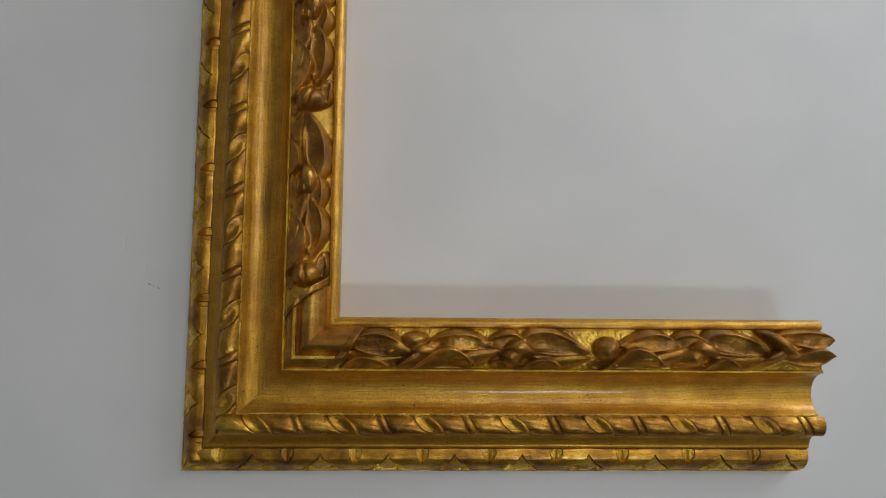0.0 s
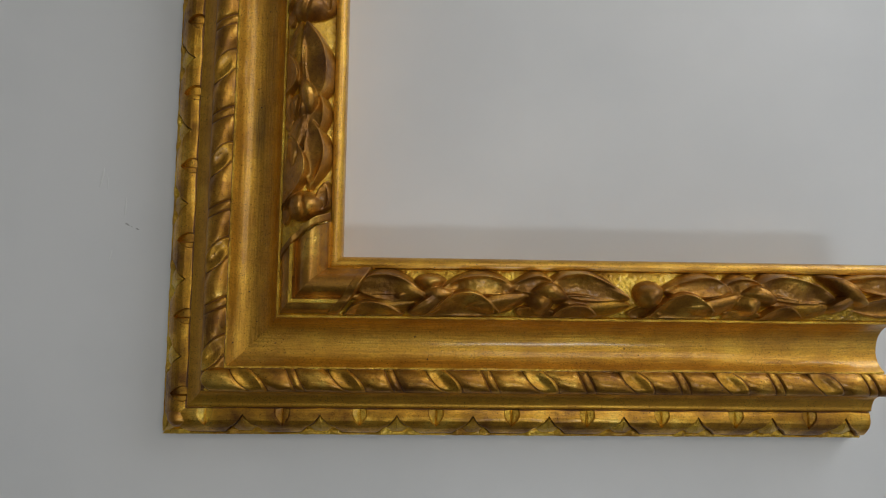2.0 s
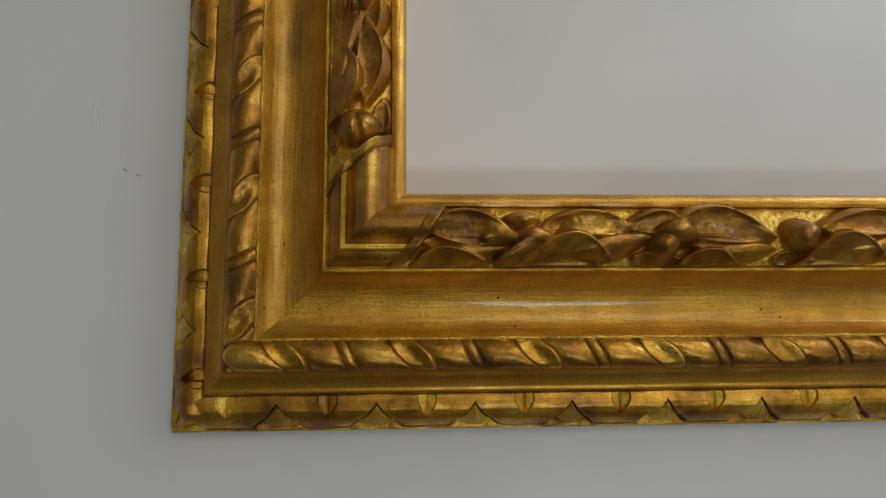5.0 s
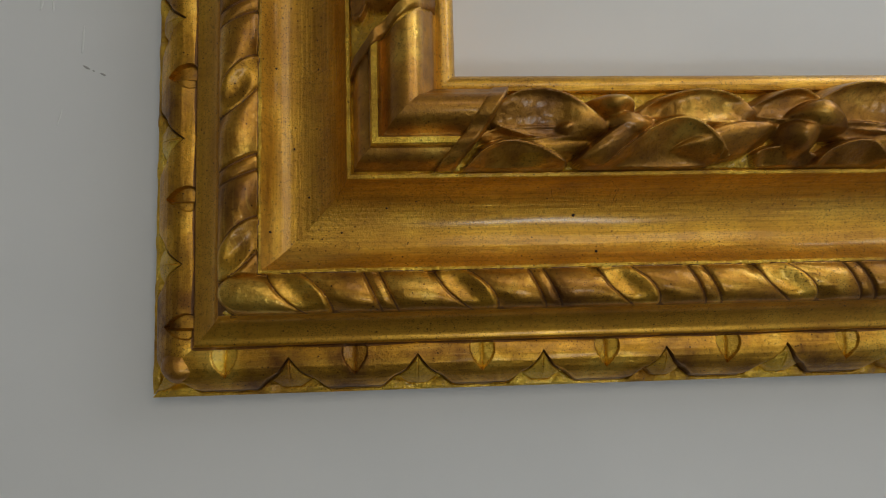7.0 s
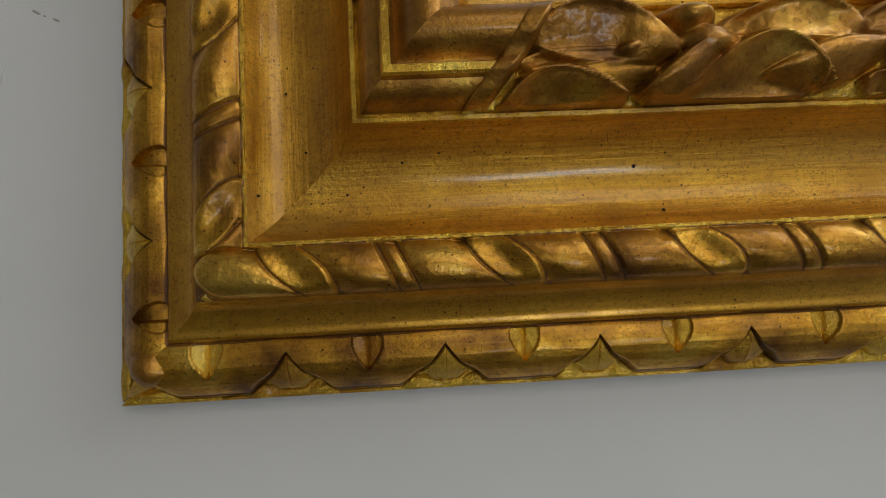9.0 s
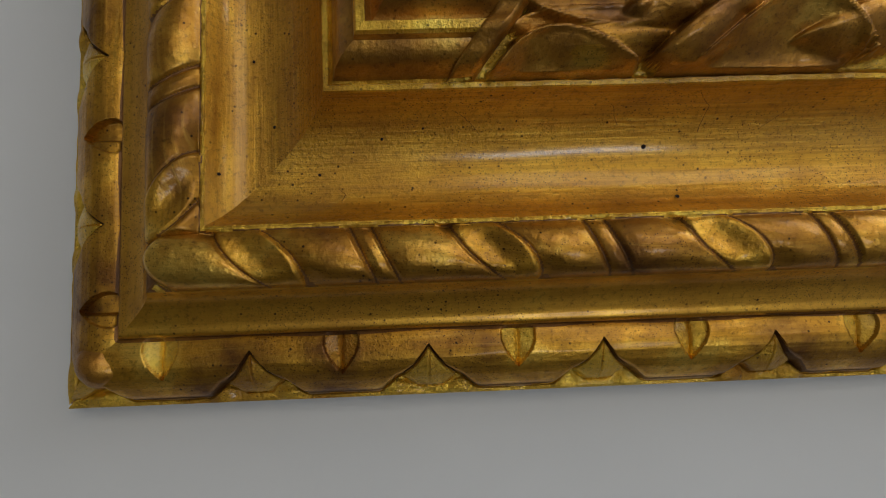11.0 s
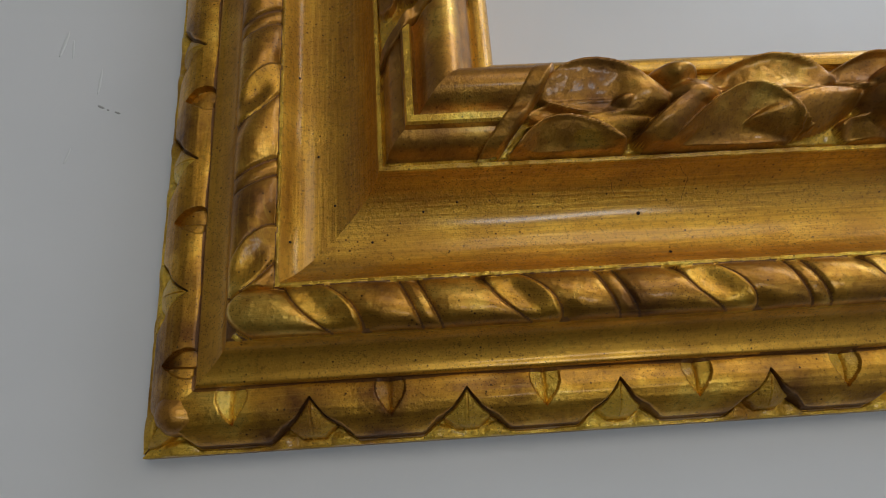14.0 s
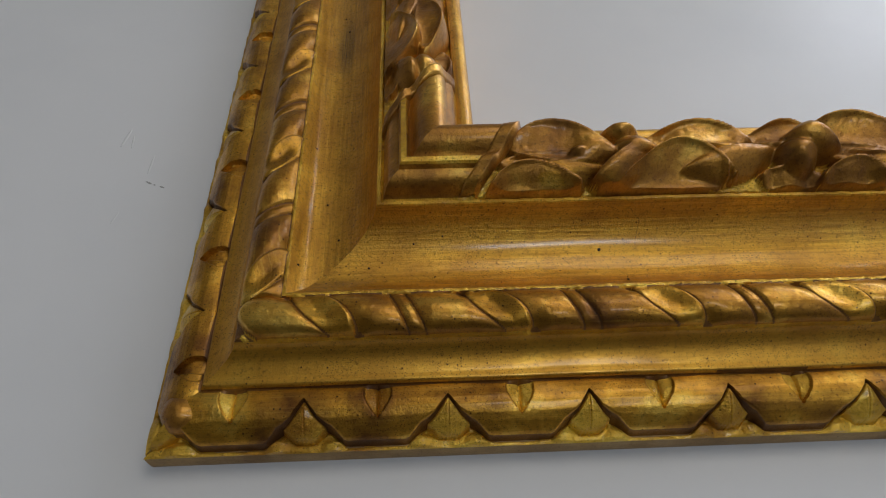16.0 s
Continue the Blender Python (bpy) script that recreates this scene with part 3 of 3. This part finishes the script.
def high_group(rail, s, cleft):
    """A knot with a hanging lip, then a broad leaf on the sight side over an arched one on the outer side."""
    add_leaf(rail, s, -0.30, 1.49, 0.14, 1.47, 0.04, 0.07, 0.45, 0.03, 0.13, 0.03)
    add_leaf(rail, s, -0.39, 1.755, 0.18, 1.73, 0.12, 0.04, 0.55, 0.24, 0.25, 0.04)
    add_berry(rail, s - 0.04, 1.615, 0.18, 0.145, 1.215, cleft)
    add_leaf(rail, s, -0.14, 1.71, 0.26, 1.64, 0.09, 0.02, 0.5, 0.27, 0.30, -0.02)
    add_leaf(rail, s, 0.10, 1.665, 0.82, 1.59, 0.02, 0.05, 0.3, 0.17, 0.20, 0.02)
    add_leaf(rail, s, 0.34, 1.54, 0.97, 1.57, 0.05, 0.08, 0.5, 0.06, 0.15, 0.0, paint=BEAD)
    add_leaf(rail, s, 0.11, 1.44, 0.58, 1.45, 0.11, 0.01, 0.5, 0.05, 0.20, 0.02)
    add_leaf(rail, s, 0.05, 1.75, 0.94, 1.66, 0.175, 0.075, 0.42, 0.21, 0.29, 0.05, -0.03, 0.95)


# the short first group next to the lying rail's ribbon
add_leaf(LYING, 0, 2.28, 1.62, 3.06, 1.605, 0.05, 0.03, 0.5, 0.15, 0.18, 0.03)
add_leaf(LYING, 0, 2.30, 1.54, 3.02, 1.56, 0.035, 0.09, 0.5, 0.06, 0.16, 0.0, paint=BEAD)
add_leaf(LYING, 0, 2.22, 1.425, 2.84, 1.45, 0.125, 0.004, 0.45, 0.05, 0.20, 0.02)
add_leaf(LYING, 0, 2.36, 1.77, 3.10, 1.63, 0.145, 0.085, 0.40, 0.20, 0.29, 0.035, 0.10, 0.85)
add_berry(LYING, 2.84, 1.655, 0.10, 0.07, 1.165)
low_group(LYING, 3.15, "twin")
high_group(LYING, 4.40, 0.0)
low_group(LYING, 5.57, "round")
high_group(LYING, 6.72, 0.0)
# the lying rail breaks off through a knot and two leaf tips
add_leaf(LYING, 0, 7.58, 1.55, 7.96, 1.70, 0.06, 0.06, 0.5, 0.12, 0.22, 0.0)
add_leaf(LYING, 0, 7.72, 1.86, 8.50, 1.82, 0.08, 0.10, 0.66, 0.20, 0.24, 0.06)
add_leaf(LYING, 0, 7.74, 1.58, 8.52, 1.61, 0.08, 0.10, 0.66, 0.10, 0.22, 0.06)
add_leaf(LYING, 0, 7.56, 1.90, 8.02, 1.62, 0.06, 0.06, 0.5, 0.24, 0.28, 0.0)
low_group(UPRIGHT, 2.66, "cleft")
high_group(UPRIGHT, 3.76, 0.05)
low_group(UPRIGHT, 4.92, "cleft")
high_group(UPRIGHT, 6.05, 0.04)
low_group(UPRIGHT, 7.20, "round")
for r, pieces in CARVED.items():
    across = np.tile(np.linspace(1.424, 1.954, 62), (760, 1))
    arch = np.clip((across - 1.69) / 0.265, -1, 1)
    carve(r, pieces, across, 2.07 + (across - 1.43) * 0.72, 0.893 + 0.10 * (1 - arch * arch) ** 1.5, "laurel_bed", 0.005, 1.0)

# Worm holes: small dark pits in the hollow.
PITS = {
    LYING: [(2.99, 1.18, 0.024), (3.14, 0.926, 0.021), (1.70, 1.243, 0.014), (1.90, 1.281, 0.012), (1.39, 1.09, 0.016), (5.44, 1.063, 0.02), (5.61, 0.993, 0.02), (1.56, 1.19, 0.008), (2.35, 1.30, 0.008), (2.28, 0.93, 0.007)],
    UPRIGHT: [(1.335, 1.123, 0.017), (1.677, 1.026, 0.016), (1.095, 0.882, 0.016), (2.237, 0.914, 0.015), (4.07, 1.044, 0.016), (3.85, 1.086, 0.018), (5.018, 1.149, 0.018), (2.23, 1.19, 0.013), (1.8, 1.2, 0.008), (2.6, 1.05, 0.009)],
}
for r, pits in PITS.items():
    for n, (s, v, radius) in enumerate(pits):
        radius *= 0.50
        low = crown(v)
        slope = (crown(v + 0.02) - crown(v - 0.02)) / 0.04

        def pit(i, j, s=s, v=v, radius=radius, low=low, slope=slope):
            t, g = 2 * math.pi * j / 12, (1.0, 0.8, 0.02)[i]
            dv = radius * g * math.sin(t) * 0.9
            return s + radius * g * math.cos(t), v + dv, low + slope * dv + (0.004, 0.009, 0.010)[i]

        bm, _ = sheet(r, 3, 12, pit, wrap=True)
        bmesh.ops.recalc_face_normals(bm, faces=bm.faces[:])
        part("worm_hole", bm, HOLE, rails[r])

# Small scuffs and faint wiped smears on the table.
SCUFF, _, scuff_bsdf = material("scuff")
scuff_bsdf.inputs["Base Color"].default_value = (0.40, 0.39, 0.36, 1)
scuff_bsdf.inputs["Roughness"].default_value = 0.7
for x, y, length, width, angle in ((-0.0268, 0.1072, 0.0028, 0.0008, -30), (-0.0214, 0.1048, 0.0022, 0.0007, -25), (-0.0245, 0.1060, 0.0010, 0.0005, -35)):
    bm = bmesh.new()
    bmesh.ops.create_icosphere(bm, subdivisions=2, radius=0.5)
    bmesh.ops.scale(bm, vec=(length, width, 0.0004), verts=bm.verts)
    ob = part("scuff_mark", bm, SCUFF, top, "small grey scuff")
    ob.matrix_local = Matrix.Translation(Vector((x, y, 0.0)) - table.location) @ pose(0, 0, 0, 0, 0, angle)

# Hairline cracks in the gilding of the hollow.
CRACKS = (
    ((3.204, 1.373), (3.276, 1.335), (3.262, 1.28), (3.25, 1.232)), ((2.809, 1.344), (2.822, 1.31), (2.851, 1.266)),
    ((3.557, 1.244), (3.63, 1.29), (3.698, 1.328)), ((2.039, 1.344), (2.09, 1.322), (2.136, 1.29), (2.178, 1.249)), ((1.481, 1.019), (1.514, 0.989), (1.493, 0.951)),
)
for line in CRACKS:
    fine = []
    for (s0, v0), (s1, v1) in zip(line, line[1:]):
        fine += [(s0 + (s1 - s0) * k / 6, v0 + (v1 - v0) * k / 6 + 0.004 * noise.noise((s0 * 9 + k, v0, 1.0))) for k in range(6)]

    def crack(i, j, fine=fine):
        s, v = fine[i]
        return s + (-0.0012, 0.0012)[j], v, crown(v) + 0.0035

    bm, _ = sheet(LYING, len(fine), 2, crack)
    part("hairline_crack", bm, HOLE, rails[LYING])

part("corner_boss", dome(LYING, 0.245, 0.215, 0.15, 0.14, 0.408, 0.24, 4.0, 0.7), LEAF, rails[LYING], "rubbed brown corner boss")

SMEAR, _, smear_bsdf = material("pale_smear")
smear_bsdf.inputs["Base Color"].default_value = (0.80, 0.80, 0.77, 1)
smear_bsdf.inputs["Roughness"].default_value = 0.22
for x, y, length, width, angle in ((-0.0416, 0.1322, 0.011, 0.0012, 80), (-0.0385, 0.1300, 0.008, 0.0007, 95), (-0.0283, 0.1168, 0.010, 0.0008, 88), (-0.0350, 0.0900, 0.006, 0.0006, 75)):
    bm = bmesh.new()
    bmesh.ops.create_icosphere(bm, subdivisions=2, radius=0.5)
    bmesh.ops.scale(bm, vec=(length, width, 0.0002), verts=bm.verts)
    ob = part("smear", bm, SMEAR, top, "faint pale smear")
    ob.matrix_local = Matrix.Translation(Vector((x, y, 0.0)) - table.location) @ pose(0, 0, 0, 0, 0, angle)
